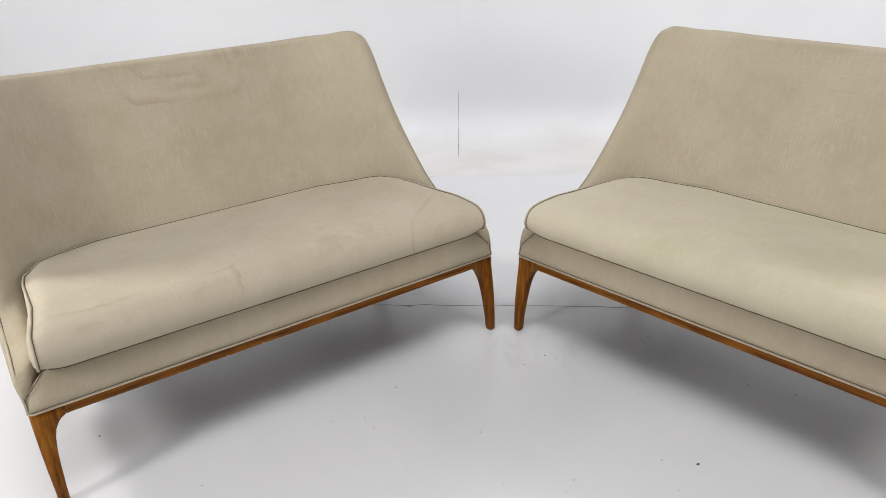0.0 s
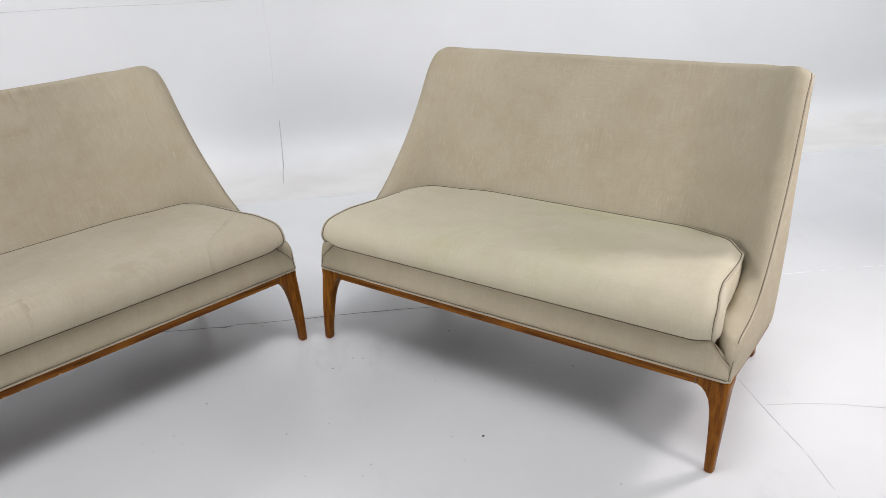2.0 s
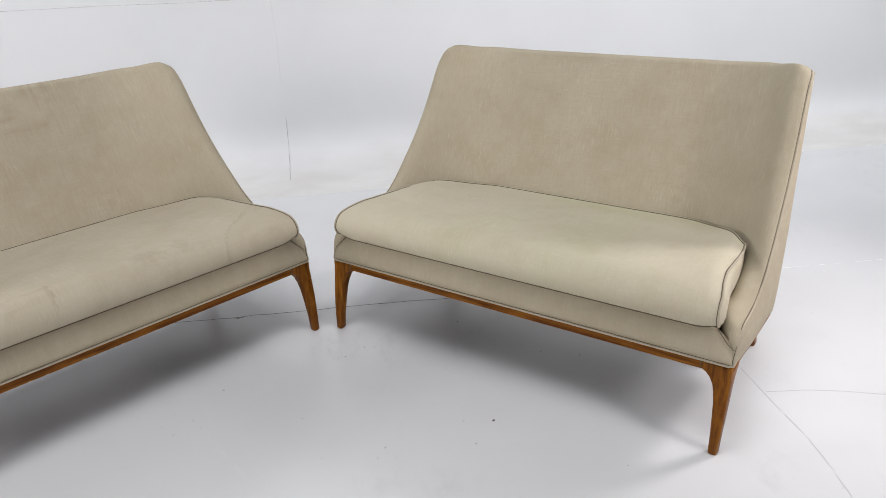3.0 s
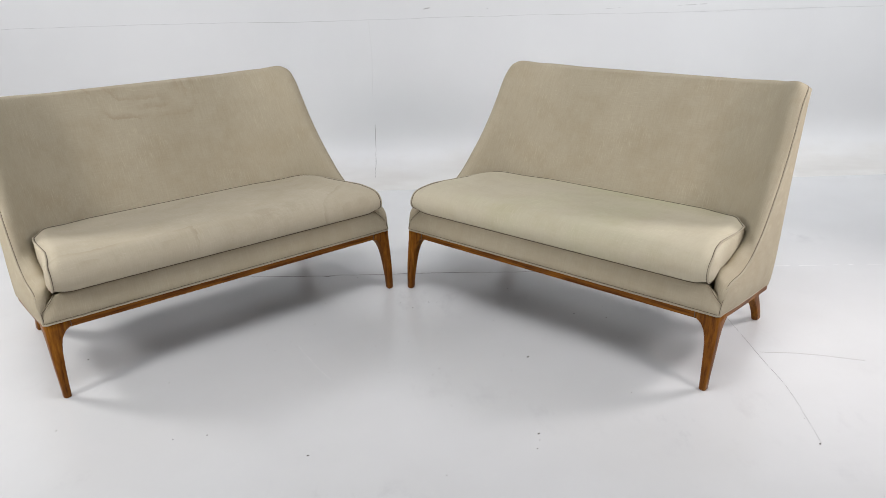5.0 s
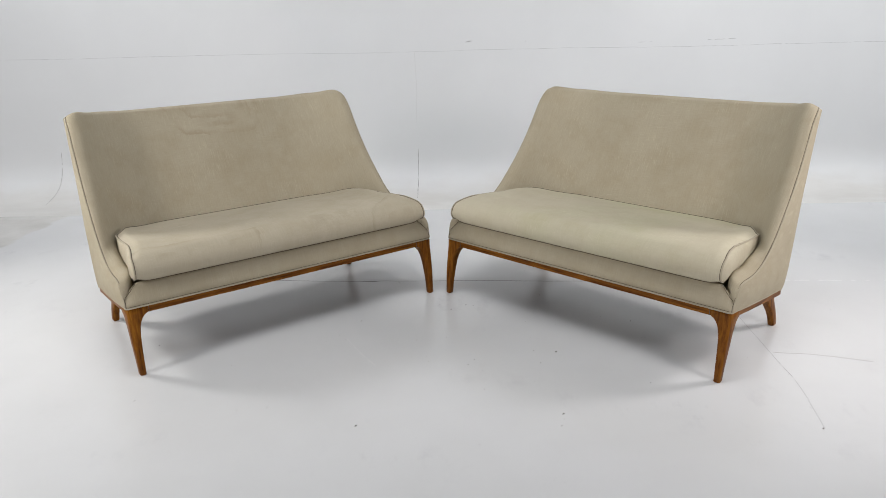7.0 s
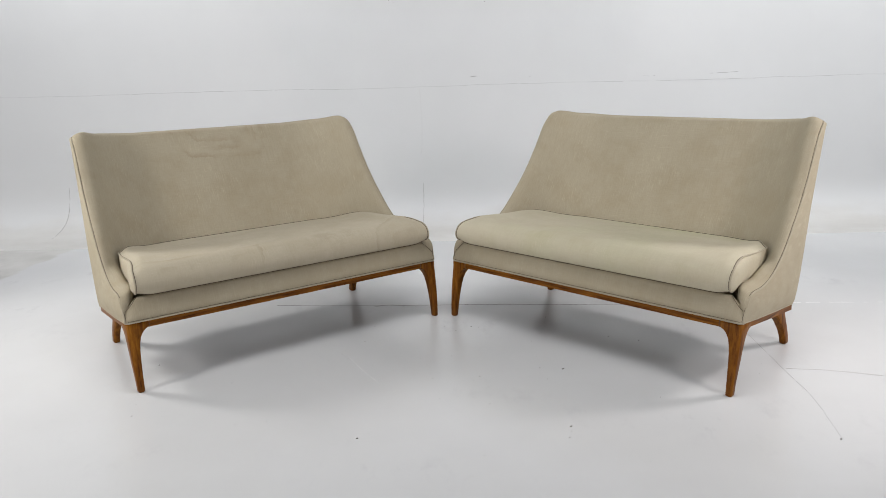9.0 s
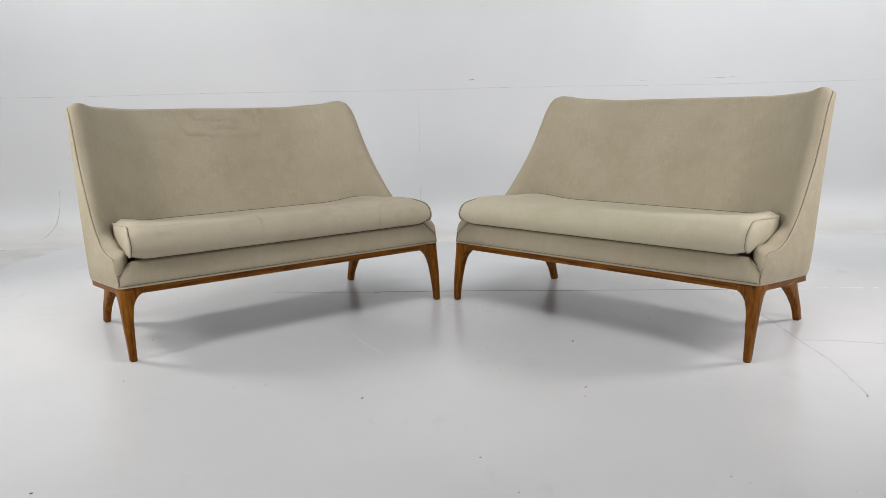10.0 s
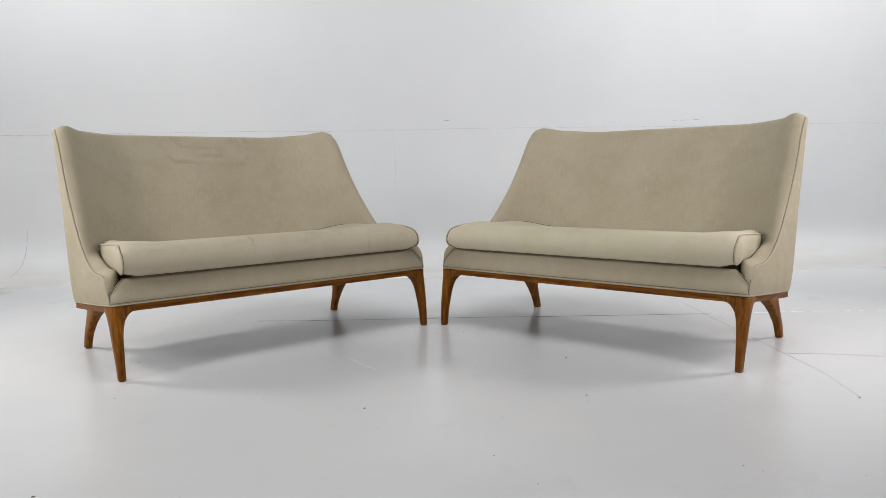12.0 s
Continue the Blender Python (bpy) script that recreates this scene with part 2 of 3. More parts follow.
def loft(rings, closed=True, caps=True, bm=None):
    """Rings of equal length joined row by row."""
    bm = bm or bmesh.new()
    rows = [[bm.verts.new(p) for p in r] for r in rings]
    for a, b in zip(rows, rows[1:]):
        k = len(a)
        for i in range(k if closed else k - 1):
            j = (i + 1) % k
            bm.faces.new((a[i], a[j], b[j], b[i]))
    if caps and closed:
        bm.faces.new(rows[0])
        bm.faces.new(rows[-1])
    return bm


def tube(points, r, sides=8, bm=None):
    pts = [Vector(p) for p in points]
    rings, n0 = [], None
    for i, p in enumerate(pts):
        t = (pts[min(i + 1, len(pts) - 1)] - pts[max(i - 1, 0)]).normalized()
        if n0 is None:
            n0 = t.orthogonal().normalized()
        n0 = (n0 - t * n0.dot(t)).normalized()
        b0 = t.cross(n0)
        rings.append([p + (n0 * math.cos(a) + b0 * math.sin(a)) * r for a in [2 * math.pi * k / sides for k in range(sides)]])
    return loft(rings, bm=bm)


def interp(x, xs, ys):
    return float(np.interp(x, xs, ys))


def spline(points, count):
    """Catmull-Rom through the points, evenly resampled by length."""
    P = [np.array(p, float) for p in points]
    P = [2 * P[0] - P[1]] + P + [2 * P[-1] - P[-2]]
    out = []
    for i in range(1, len(P) - 2):
        for k in range(24):
            t = k / 24
            out.append(0.5 * (2 * P[i] + (P[i + 1] - P[i - 1]) * t + (2 * P[i - 1] - 5 * P[i] + 4 * P[i + 1] - P[i + 2]) * t * t
                              + (3 * P[i] - P[i - 1] - 3 * P[i + 1] + P[i + 2]) * t ** 3))
    out.append(P[-2])
    out = np.array(out)
    d = np.concatenate([[0], np.cumsum(np.linalg.norm(np.diff(out, axis=0), axis=1))])
    s = np.linspace(0, d[-1], count)
    return np.stack([np.interp(s, d, out[:, k]) for k in range(out.shape[1])], 1)


def rounded(x0, x1, y0, y1, z, r):
    r = min(r, (x1 - x0) * 0.45, (y1 - y0) * 0.45)
    out = []
    for cx, cy, a0 in ((x1 - r, y1 - r, 0), (x0 + r, y1 - r, 90), (x0 + r, y0 + r, 180), (x1 - r, y0 + r, 270)):
        for k in range(3):
            a = radians(a0 + 45 * k)
            out.append((cx + r * math.cos(a), cy + r * math.sin(a), z))
    return out


def smooth01(w):
    w = min(1.0, max(0.0, w))
    return w * w * (3 - 2 * w)


# ---------------------------------------------------------------- room


def box_mesh(x0, x1, y0, y1, z0, z1):
    return loft([[(x0, y0, z), (x1, y0, z), (x1, y1, z), (x0, y1, z)] for z in (z0, z1)])


WALL_TURN = 0.055  # the back wall runs slightly askew


def wall_y(x, base):
    return base + WALL_TURN * (x + 0.3)


floor = new("floor", finish(box_mesh(-4.6, 4.9, -5.6, 2.6, -0.12, 0.0), "floor", FLOOR_PAINT, False))
tagged(floor, "white painted studio floor with hairline joints and scuffs", "floor", kind="structure")

# back wall with a swept cove at its foot
cove = [(1.40, -0.006), (1.44, -0.0035), (1.55, 0.002), (1.65, 0.011), (1.75, 0.029), (1.83, 0.055), (1.89, 0.095), (1.93, 0.15), (1.955, 0.23), (1.965, 0.35), (1.97, 0.5), (1.97, 4.6)]
cove = [tuple(p) for p in spline(cove[:-1], 60)] + [(1.97, 1.2), (1.97, 4.6)]
rings = []
for x in np.linspace(-4.5, 4.8, 32):
    rings.append([(x, wall_y(x, y), z + 0.004) for y, z in cove] + [(x, wall_y(x, 2.25), 4.604), (x, wall_y(x, 2.25), 0.004)])
wall_back = new("wall_back", finish(loft(rings), "wall_back", WALL_PAINT))
tagged(wall_back, "white painted studio wall with a swept cove foot", "wall", kind="structure")
# Unseen walls and ceiling that close the room, added dark to cut bounce.
for nm, b in (("unseen_wall_left", (-4.5, -4.3, -5.5, 1.2)), ("unseen_wall_right", (4.5, 4.7, -5.5, 1.72)), ("unseen_wall_front", (-4.3, 4.5, -5.5, -5.3))):
    w = new(nm, finish(box_mesh(*b, 0.0, 4.6), nm, UNSEEN_DARK_PAINT, False))
    tagged(w, "unseen dark wall closing the room, added to cut bounce light", "wall", kind="structure")
ceiling = new("ceiling", finish(box_mesh(-4.5, 4.7, -5.5, 2.6, 4.61, 4.75), "ceiling", UNSEEN_DARK_PAINT, False))
tagged(ceiling, "unseen dark ceiling closing the room, added to cut bounce light", "ceiling", kind="structure")


def hairline(name, points, width, lift, label, gaps=0.0, seed=1, mat=None):
    """A thin uneven crack laid along the points; lift is the way out of the surface."""
    rnd = random.Random(seed)
    pts = spline(points, max(8, int(sum(math.dist(a, b) for a, b in zip(points, points[1:])) / 0.02)))
    up = Vector(lift).normalized()
    bm = bmesh.new()
    prev, wob = None, 0.0
    for i, p in enumerate(pts):
        p = Vector(p)
        t = Vector(pts[min(i + 1, len(pts) - 1)]) - Vector(pts[max(i - 1, 0)])
        side = t.cross(up).normalized()
        wob = 0.7 * wob + rnd.uniform(-0.0012, 0.0012)
        w = width * rnd.uniform(0.35, 1.0)
        c = p + side * wob
        ring = [c - side * w * 0.5 - up * 0.0012, c + up * 0.0011, c + side * w * 0.5 - up * 0.0012]
        cur = [bm.verts.new(q) for q in ring]
        if prev and rnd.random() > gaps:
            for k in range(2):
                bm.faces.new((prev[k], prev[k + 1], cur[k + 1], cur[k]))
        prev = cur
    ob = new(name, finish(bm, name, mat or CRACK))
    return tagged(ob, label, "crack", kind="structure")


FLOOR_UP = (0, 0, 1)
hairline("floor_joint", [(-0.78, 0.140, 0), (-0.445, 0.133, 0), (-0.386, 0.136, 0), (-0.312, 0.131, 0), (-0.269, 0.140, 0), (-0.161, 0.139, 0), (0.2, 0.150, 0), (0.5, 0.146, 0), (1.2, 0.150, 0)], 0.0038, FLOOR_UP, "dark hairline joint across the white floor", 0.0, 3)
hairline("floor_joint", [(1.2, 0.158, 0), (1.7, 0.168, 0), (2.6, 0.172, 0)], 0.004, FLOOR_UP, "pale chipped joint across the white floor", 0.3, 4, PALE)
hairline("floor_joint", [(1.17, 0.62, 0), (1.185, 0.1, 0), (1.20, -0.3, 0), (1.217, -0.75, 0), (1.212, -0.92, 0)], 0.0024, FLOOR_UP, "dark hairline joint running along the white floor", 0.12, 5, FAINT)
hairline("floor_joint", [(1.212, -0.92, 0), (1.203, -1.02, 0), (1.195, -1.10, 0)], 0.002, FLOOR_UP, "dark hairline joint running along the white floor", 0.2, 6, FAINT)
hairline("floor_scratch", [(1.22, -0.587, 0), (1.38, -0.608, 0), (1.53, -0.655, 0)], 0.0011, FLOOR_UP, "thin curved scratch in the white floor", 0.0, 7, DUSTY)
hairline("floor_scratch", [(-0.337, -0.47, 0), (-0.25, -0.615, 0), (-0.172, -0.73, 0)], 0.0014, FLOOR_UP, "faint scuffed scratch in the white floor", 0.25, 8, PALE)
hairline("floor_crack", [(-0.200, 0.128, 0), (-0.187, 0.108, 0), (-0.169, 0.078, 0)], 0.0022, FLOOR_UP, "short broken crack beside the floor joint", 0.3, 14, JOINT)
hairline("floor_crack", [(-0.330, 0.131, 0), (-0.312, 0.127, 0), (-0.296, 0.133, 0)], 0.0085, FLOOR_UP, "dark chipped hole in the floor joint", 0.0, 15)
WALL_OUT = (0.055, -1, 0)


def on_wall(x, z):
    return (x, wall_y(x, 1.97), z + 0.004)


hairline("wall_joint", [on_wall(x, 0.918 + 0.003 * math.sin(3 * x)) for x in np.linspace(-3.3, 3.2, 14)], 0.0034, WALL_OUT, "faint level joint between the wall sheets", 0.04, 9, FAINT)
hairline("wall_crack", [on_wall(-0.288, 0.50), on_wall(-0.287, 0.36), on_wall(-0.280, 0.24)], 0.0026, WALL_OUT, "dark upright crack between the wall sheets", 0.12, 10, JOINT)
hairline("wall_crack", [on_wall(-0.287, 0.91), on_wall(-0.280, 0.70), on_wall(-0.286, 0.51)], 0.0022, WALL_OUT, "faint upright crack between the wall sheets", 0.0, 11, DUSTY)
for x0, sd in ((-0.280, 12), (-2.70, 13)):
    foot = [(x0 + 0.10 * max(0.0, 1.93 - y) ** 1.3, wall_y(x0, y) - 0.0028, z + 0.0070) for y, z in ((1.962, 0.30), (1.955, 0.23), (1.93, 0.15), (1.89, 0.095), (1.83, 0.055), (1.75, 0.03), (1.66, 0.0135))]
    hairline("wall_crack", foot, 0.0034 if sd == 12 else 0.0036, (0, -0.7, 0.7), "thin crack running down the wall's cove", 0.05, sd, JOINT if sd == 12 else DUSTY)

# grit, chips and marks
CHIP, _n, _l, _b = material("mixed_grit", 0.8)
_geo = _n.new("ShaderNodeNewGeometry")
_l.new(ramp(_n, _l, _geo.outputs["Random Per Island"], [(0.0, (0.04, 0.037, 0.034)), (0.45, (0.13, 0.12, 0.11)), (1.0, (0.46, 0.45, 0.44))]), _b.inputs["Base Color"])
SPOTS = [(-1.01, -0.58), (-0.43, -0.49), (-0.35, -0.47), (-0.32, -0.51), (-0.39, -0.53), (-0.29, -0.33), (-0.14, -0.32), (-0.28, -0.15), (-0.68, -0.74), (-0.05, -0.51),
         (0.06, -0.48), (0.01, -0.15), (0.12, -0.15), (0.15, -0.16), (0.06, -0.2), (0.43, -0.03), (0.36, -0.32), (0.66, -0.27), (0.77, -0.31), (0.46, -0.6),
         (0.38, -0.59), (0.0, -0.65), (0.01, -0.69), (0.17, -0.67), (0.15, -0.71), (0.4, -0.69), (-0.17, -1.13), (-0.91, -1.0), (-0.56, -1.05), (-0.47, -1.03),
         (0.45, -1.04), (0.45, -1.07), (0.44, -1.11), (0.75, -0.83), (1.19, -1.1), (1.2, -0.98), (1.58, -0.18), (0.2, -1.22), (-0.78, -1.68), (0.24, -1.65),
         (0.69, -1.57), (0.72, -1.6), (0.21, -0.89), (0.16, -1.49), (0.92, -1.63)]
BIG = {(0.46, -0.6): 2.2, (-0.17, -1.13): 1.8, (0.24, -1.65): 1.6, (-0.78, -1.68): 1.8, (0.45, -1.04): 1.6, (1.19, -1.1): 1.6, (-1.01, -0.58): 1.5, (0.77, -0.31): 1.5, (-0.05, -0.51): 1.6}


def chip(bm, place, size, rnd, up=(0, 0, 1)):
    up = Vector(up).normalized()
    a = up.orthogonal().normalized()
    b = up.cross(a)
    turn = rnd.uniform(0, 6.3)
    ring = []
    for k in range(6):
        an = turn + k * math.pi / 3
        r = size * rnd.uniform(0.5, 1.15)
        ring.append(bm.verts.new(Vector(place) + a * math.cos(an) * r * 1.3 + b * math.sin(an) * r * 0.75 - up * 0.0006))
    tip = bm.verts.new(Vector(place) + up * size * 0.55)
    for k in range(6):
        bm.faces.new((ring[k], ring[(k + 1) % 6], tip))


rnd = random.Random(21)
bm = bmesh.new()
for p in SPOTS:
    chip(bm, (*p, 0), 0.0032 * BIG.get(p, 1.0) * rnd.uniform(0.8, 1.2), rnd)
for k in range(60):
    cx, cy, spread_out = rnd.uniform(-1.9, 2.2), rnd.uniform(-2.2, 0.5), rnd.uniform(0.02, 0.16)
    for j in range(rnd.choice((1, 2, 3, 5, 8))):
        chip(bm, (rnd.gauss(cx, spread_out), rnd.gauss(cy, spread_out), 0), rnd.uniform(0.0005, 0.0015), rnd)
ob = new("floor_grit", finish(bm, "floor_grit", CHIP, False))
tagged(ob, "dark grit and paint chips scattered on the white floor", "grit", kind="stuff")
bm = bmesh.new()
for x, z, r in ((-0.47, 1.463, 0.003), (-0.44, 1.447, 0.0025), (-0.415, 1.433, 0.004), (0.315, 1.407, 0.003), (0.293, 1.353, 0.003), (0.145, 1.438, 0.003),
                (-0.616, 1.507, 0.003), (0.433, 0.965, 0.003)):
    chip(bm, on_wall(x, z), r, rnd, WALL_OUT)
ob = new("wall_specks", finish(bm, "wall_specks", CRACK, False))
tagged(ob, "small dark specks and chips in the white wall paint", "specks", kind="stuff")
hairline("wall_scuff", [on_wall(0.045, 0.970), on_wall(0.085, 0.975)], 0.008, WALL_OUT, "short dark scuff on the white wall", 0.0, 31)
hairline("wall_scuff", [on_wall(1.16, 0.946), on_wall(1.26, 0.952)], 0.004, WALL_OUT, "flaked paint along the wall joint", 0.2, 32, FAINT)
hairline("wall_scuff", [on_wall(1.60, 0.955), on_wall(1.80, 0.962)], 0.006, WALL_OUT, "flaked paint along the wall joint", 0.2, 33, FAINT)

# ---------------------------------------------------------------- settee
# side profile: welt line from the arm front up the wing, and the rear edge
ARM_FRONT = [(0.018, 0.242), (0.023, 0.262), (0.031, 0.290), (0.042, 0.313), (0.062, 0.326), (0.097, 0.329)]
WELT = ARM_FRONT + [(0.135, 0.328), (0.175, 0.332), (0.21, 0.342), (0.25, 0.360), (0.30, 0.392), (0.345, 0.430), (0.400, 0.489), (0.450, 0.547),
                    (0.500, 0.615), (0.545, 0.687), (0.585, 0.757), (0.612, 0.791), (0.636, 0.811), (0.654, 0.817)]
REAR = [(0.440, 0.203), (0.476, 0.258), (0.503, 0.335), (0.530, 0.424), (0.557, 0.514), (0.591, 0.608), (0.626, 0.702), (0.656, 0.778), (0.672, 0.808)]


def side_x(y, z):
    """The outer side panel's distance from the middle; it leans inwards to the top and the rear."""
    d = min(max(0.0, z - 0.807), 0.0112)
    knuckle = 0.0015 * (0.4 + 0.6 * smooth01((z - 0.25) / 0.03)) * (1 - smooth01((z - 0.325) / 0.04)) * (1 - smooth01((y - 0.05) / 0.1))
    return 0.6385 - 0.040 * (y - 0.02) - 0.0215 * (z - 0.236) - 0.012 + math.sqrt(0.012 ** 2 - d * d) + knuckle - 0.005 * (1 - smooth01((y - 0.02) / 0.12)) * (1 - smooth01((z - 0.25) / 0.06))


def back_y(d, z, yp):
    """The inner surface at d metres in from the side, at height z, where its edge lies at yp: a concave sweep into the back."""
    yc = interp(z, (0.24, 0.36, 0.60, 0.82), (0.505, 0.550, 0.660, 0.757))
    arm = interp(yp, (0.03, 0.09), (0.073, 0.078))
    start = interp(z, (0.30, 0.34, 0.356, 0.375, 0.50, 0.60), (arm, arm, 0.048, 0.016, 0.026, 0.034))
    reach = interp(z, (0.30, 0.34, 0.356, 0.375, 0.50, 0.82), (0.06, 0.075, 0.16, 0.29, 0.31, 0.27))

    def eased(q):
        return (math.sqrt(q * q + 0.018 ** 2) + q) / 2

    q = min(1.0, (eased(d - start) - eased(-start)) / reach)
    return yp + (yc - yp) * (1 - (1 - q) ** 2.2)


def corner_line(x):
    """Height of the mitred seam between apron and arm at a distance from the middle."""
    return interp(x, (0.585, 0.634), (0.3210, 0.2720))


def build_settee(back_cloth, cushion_cloth):
    top = new("settee")
    NV, NU = 54, 72
    welt = spline(WELT, NV)
    zs = [p[1] for p in welt]
    # inner back and arms
    grid = []
    for j in range(NV):
        yp, zp = welt[j]
        v = j / (NV - 1)
        zc = zp - 0.014 * smooth01((zp - 0.70) / 0.11)
        xp = side_x(yp, zp) - 0.002 + 0.005 * smooth01((zp - 0.25) / 0.04) * (1 - smooth01((zp - 0.335) / 0.03))
        row = []
        for i in range(NU + 1):
            u = -1 + 2 * i / NU
            u = math.copysign(1 - (1 - abs(u)) ** 1.5, u)
            s = abs(u)
            d = (1 - s) * xp
            y = back_y(d, zp, yp)
            g = 1 - smooth01((d - 0.03) / 0.25)
            e = max(0.0, 1 - d / 0.036)
            roll = 0.008 + 0.010 * smooth01((zp - 0.33) / 0.15)
            pad = math.sqrt(max(0.0, 1 - e * e)) * smooth01(1.0 - (d - 0.036) / 0.09)
            y -= roll * pad
            z = zc + (zp - zc) * g + (0.0135 * smooth01((s - 0.83) / 0.12) - 0.0125 * e ** 2.6) * smooth01((zp - 0.62) / 0.18)
            z += 0.012 * math.sin(math.pi * smooth01((s - 0.86) / 0.14)) * (1 - smooth01((zp - 0.33) / 0.1)) * smooth01((zp - 0.29) / 0.03)
            lim = corner_line(abs(u * xp))
            y += 0.008 * (1 - smooth01((z - lim + 0.006) / 0.010)) * (1 - smooth01((y - 0.05) / 0.03))
            y -= 0.005 * math.sin(math.pi * min(1.0, max(0.0, (z - lim + 0.004) / 0.06))) * (1 - smooth01((y - 0.06) / 0.04)) * (1 - max(0.0, (s - 0.915) / 0.085) ** 1.5)
            row.append((u * xp, y, z))
        grid.append(row)
    # rolled top edge and the rear face
    last = grid[-1]
    for a, drop, back in ((1, -0.002, 0.008), (2, -0.005, 0.018), (3, -0.006, 0.028), (4, -0.002, 0.037), (5, 0.007, 0.043), (6, 0.024, 0.046)):
        row = []
        for x, y, z in last:
            s = abs(x) / 0.60
            th = 1.0 - 0.72 * smooth01((s - 0.8) / 0.2)
            row.append((x * (1 - 0.001 * a), y + back * th, z - drop * th))
        grid.append(row)
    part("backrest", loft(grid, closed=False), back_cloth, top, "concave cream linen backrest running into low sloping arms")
    rear = spline(REAR, 24)
    rows = []
    for y, z in rear[::-1]:
        row = []
        for i in range(37):
            u = -1 + 2 * i / 36
            bulge = interp(z, (0.2, 0.36, 0.6, 0.82), (0.135, 0.128, 0.140, 0.140))
            row.append((u * (side_x(y, z) - 0.002), y + bulge * (1 - smooth01(abs(u) ** 4.5)), z - 0.014 * (1 - smooth01(abs(u) ** 4)) * smooth01((z - 0.7) / 0.1)))
        rows.append(row)
    part("rear_panel", loft(rows, closed=False), FABRIC, top, "cream linen rear panel")
    # outer side panels, their welts and the vertical seam at the arm front
    for sg in (-1, 1):
        n = 40
        a = spline(WELT, n)
        low = [(0.019 + 0.421 * (i / 11), 0.240 - 0.037 * (i / 11)) for i in range(12)]
        edge = spline(low + REAR[1:], n)
        rows = []
        for p, q in zip(a, edge):
            row = []
            swell = 0.010 * min(1.0, math.dist(p, q) / 0.16)
            for k in range(9):
                t = k / 8
                y, z = p[0] + (q[0] - p[0]) * t, p[1] + (q[1] - p[1]) * t
                row.append((sg * (side_x(y, z) + swell * math.sin(math.pi * t)), y, z))
            rows.append(row)
        part("side_panel", loft(rows, closed=False), FABRIC, top, "taut cream linen side panel")
        line = spline(WELT, 70)
        cord, dark = [], []
        for k in range(70):
            t = line[min(k + 1, 69)] - line[max(k - 1, 0)]
            t = t / np.linalg.norm(t)
            y, z = line[k]
            ny, nz = -t[1], t[0]
            x = side_x(y, z)
            cord.append((sg * (x + 0.0002), y - 0.0012 * ny, z - 0.0012 * nz))
            dark.append((sg * (x - 0.0026), y + 0.0010 * ny, z + 0.0010 * nz))
        welt_ob = part("side_welt", tube(cord, 0.0028), PIPING_CLOTH, top, "cream welt cord along the arm edge")
        part("seam_shade", tube(dark, 0.0010, 6), SEAM_SHADE, welt_ob)
    # front apron and seat deck
    prof = [(0.0145, 0.240), (0.0125, 0.248), (0.0155, 0.266), (0.0205, 0.285), (0.0265, 0.303), (0.0315, 0.3130), (0.039, 0.3175), (0.055, 0.318), (0.09, 0.318), (0.30, 0.317), (0.52, 0.317)]
    rows = []
    for k, (y, z) in enumerate(prof):
        row = []
        for i in range(81):
            x = -0.635 + 1.270 * i / 80
            lim = corner_line(abs(x))
            zz = 0.240 + (z - 0.240) * (min(lim, 0.318) - 0.240) / 0.078
            bend = 0.005 * smooth01((abs(x) - 0.615) / 0.016) ** 2
            row.append((x if k < 7 else x * 0.9, y + bend if k < 7 else y, zz if k < 7 else min(zz, 0.317)))
        rows.append(row)
    part("seat_base", loft(rows, closed=False), FABRIC, top, "cream linen front apron and seat deck")
    for sg in (-1, 1):
        s = [(sg * x, 0.0230 + 0.28 * (corner_line(x) - 0.272) + 0.003 * smooth01((x - 0.615) / 0.016) - 0.004 * math.sin(math.pi * (x - 0.585) / 0.045), corner_line(x) - 0.001) for x in np.linspace(0.585, 0.629, 12)]
        part("corner_seam", tube(s, 0.0010, 6), SEAM_SHADE, top)
    # bottom welt
    w = [(-0.617, 0.440, 0.2005)] + [(-side_x(y, 0.236) + 0.0015, y, 0.2385 - 0.0895 * (y - 0.02)) for y in (0.3, 0.16, 0.05)]
    w += [(-0.6345, 0.021, 0.2385), (-0.626, 0.0118, 0.2395), (-0.3, 0.0112, 0.2395), (0, 0.0112, 0.2395)]
    w += [(-x, y, z) for x, y, z in w[-2::-1]]
    part("bottom_welt", tube(w, 0.0025), PIPING_CLOTH, top, "pale welt cord above the wooden rail")
    w = [(x, -0.0035 + 0.013, 0.2455) for x in np.linspace(-0.628, 0.628, 20)]
    part("seam_shade", tube(w, 0.0007, 6), SEAM_SHADE, top)
    # unseen black sheet under the seat, added to deepen the shadow below
    rows = []
    for i in range(13):
        t = i / 12
        y = 0.034 + 0.40 * t
        rows.append([(u * (side_x(y, 0.22) - 0.012), y, 0.232 - 0.036 * t) for u in (-1, -0.5, 0, 0.5, 1)])
    part("shade_sheet", loft(rows, closed=False), UNDERSIDE_BLACK, top, "unseen black sheet added under the seat to deepen its shadow")
    # loose seat cushion
    ncx, ncs = 64, 56
    cushion_rows = []
    for i in range(ncx + 1):
        u = -1 + 2 * i / ncx
        u = math.copysign(1 - (1 - abs(u)) ** 1.5, u)
        s = abs(u)
        end = max(0.0, (s - 0.97) / 0.03)
        ring = []
        crown = 0.0145 + 0.010 * smooth01((s - 0.70) / 0.25)
        rearline = back_y(0.632 - 0.552 * s, 0.378, 0.272) - 0.002
        lift = 0.012 * smooth01((s - 0.88) / 0.12) ** 2
        for q in range(ncs):
            y, z = cushion_profile(q / ncs, rearline, crown)
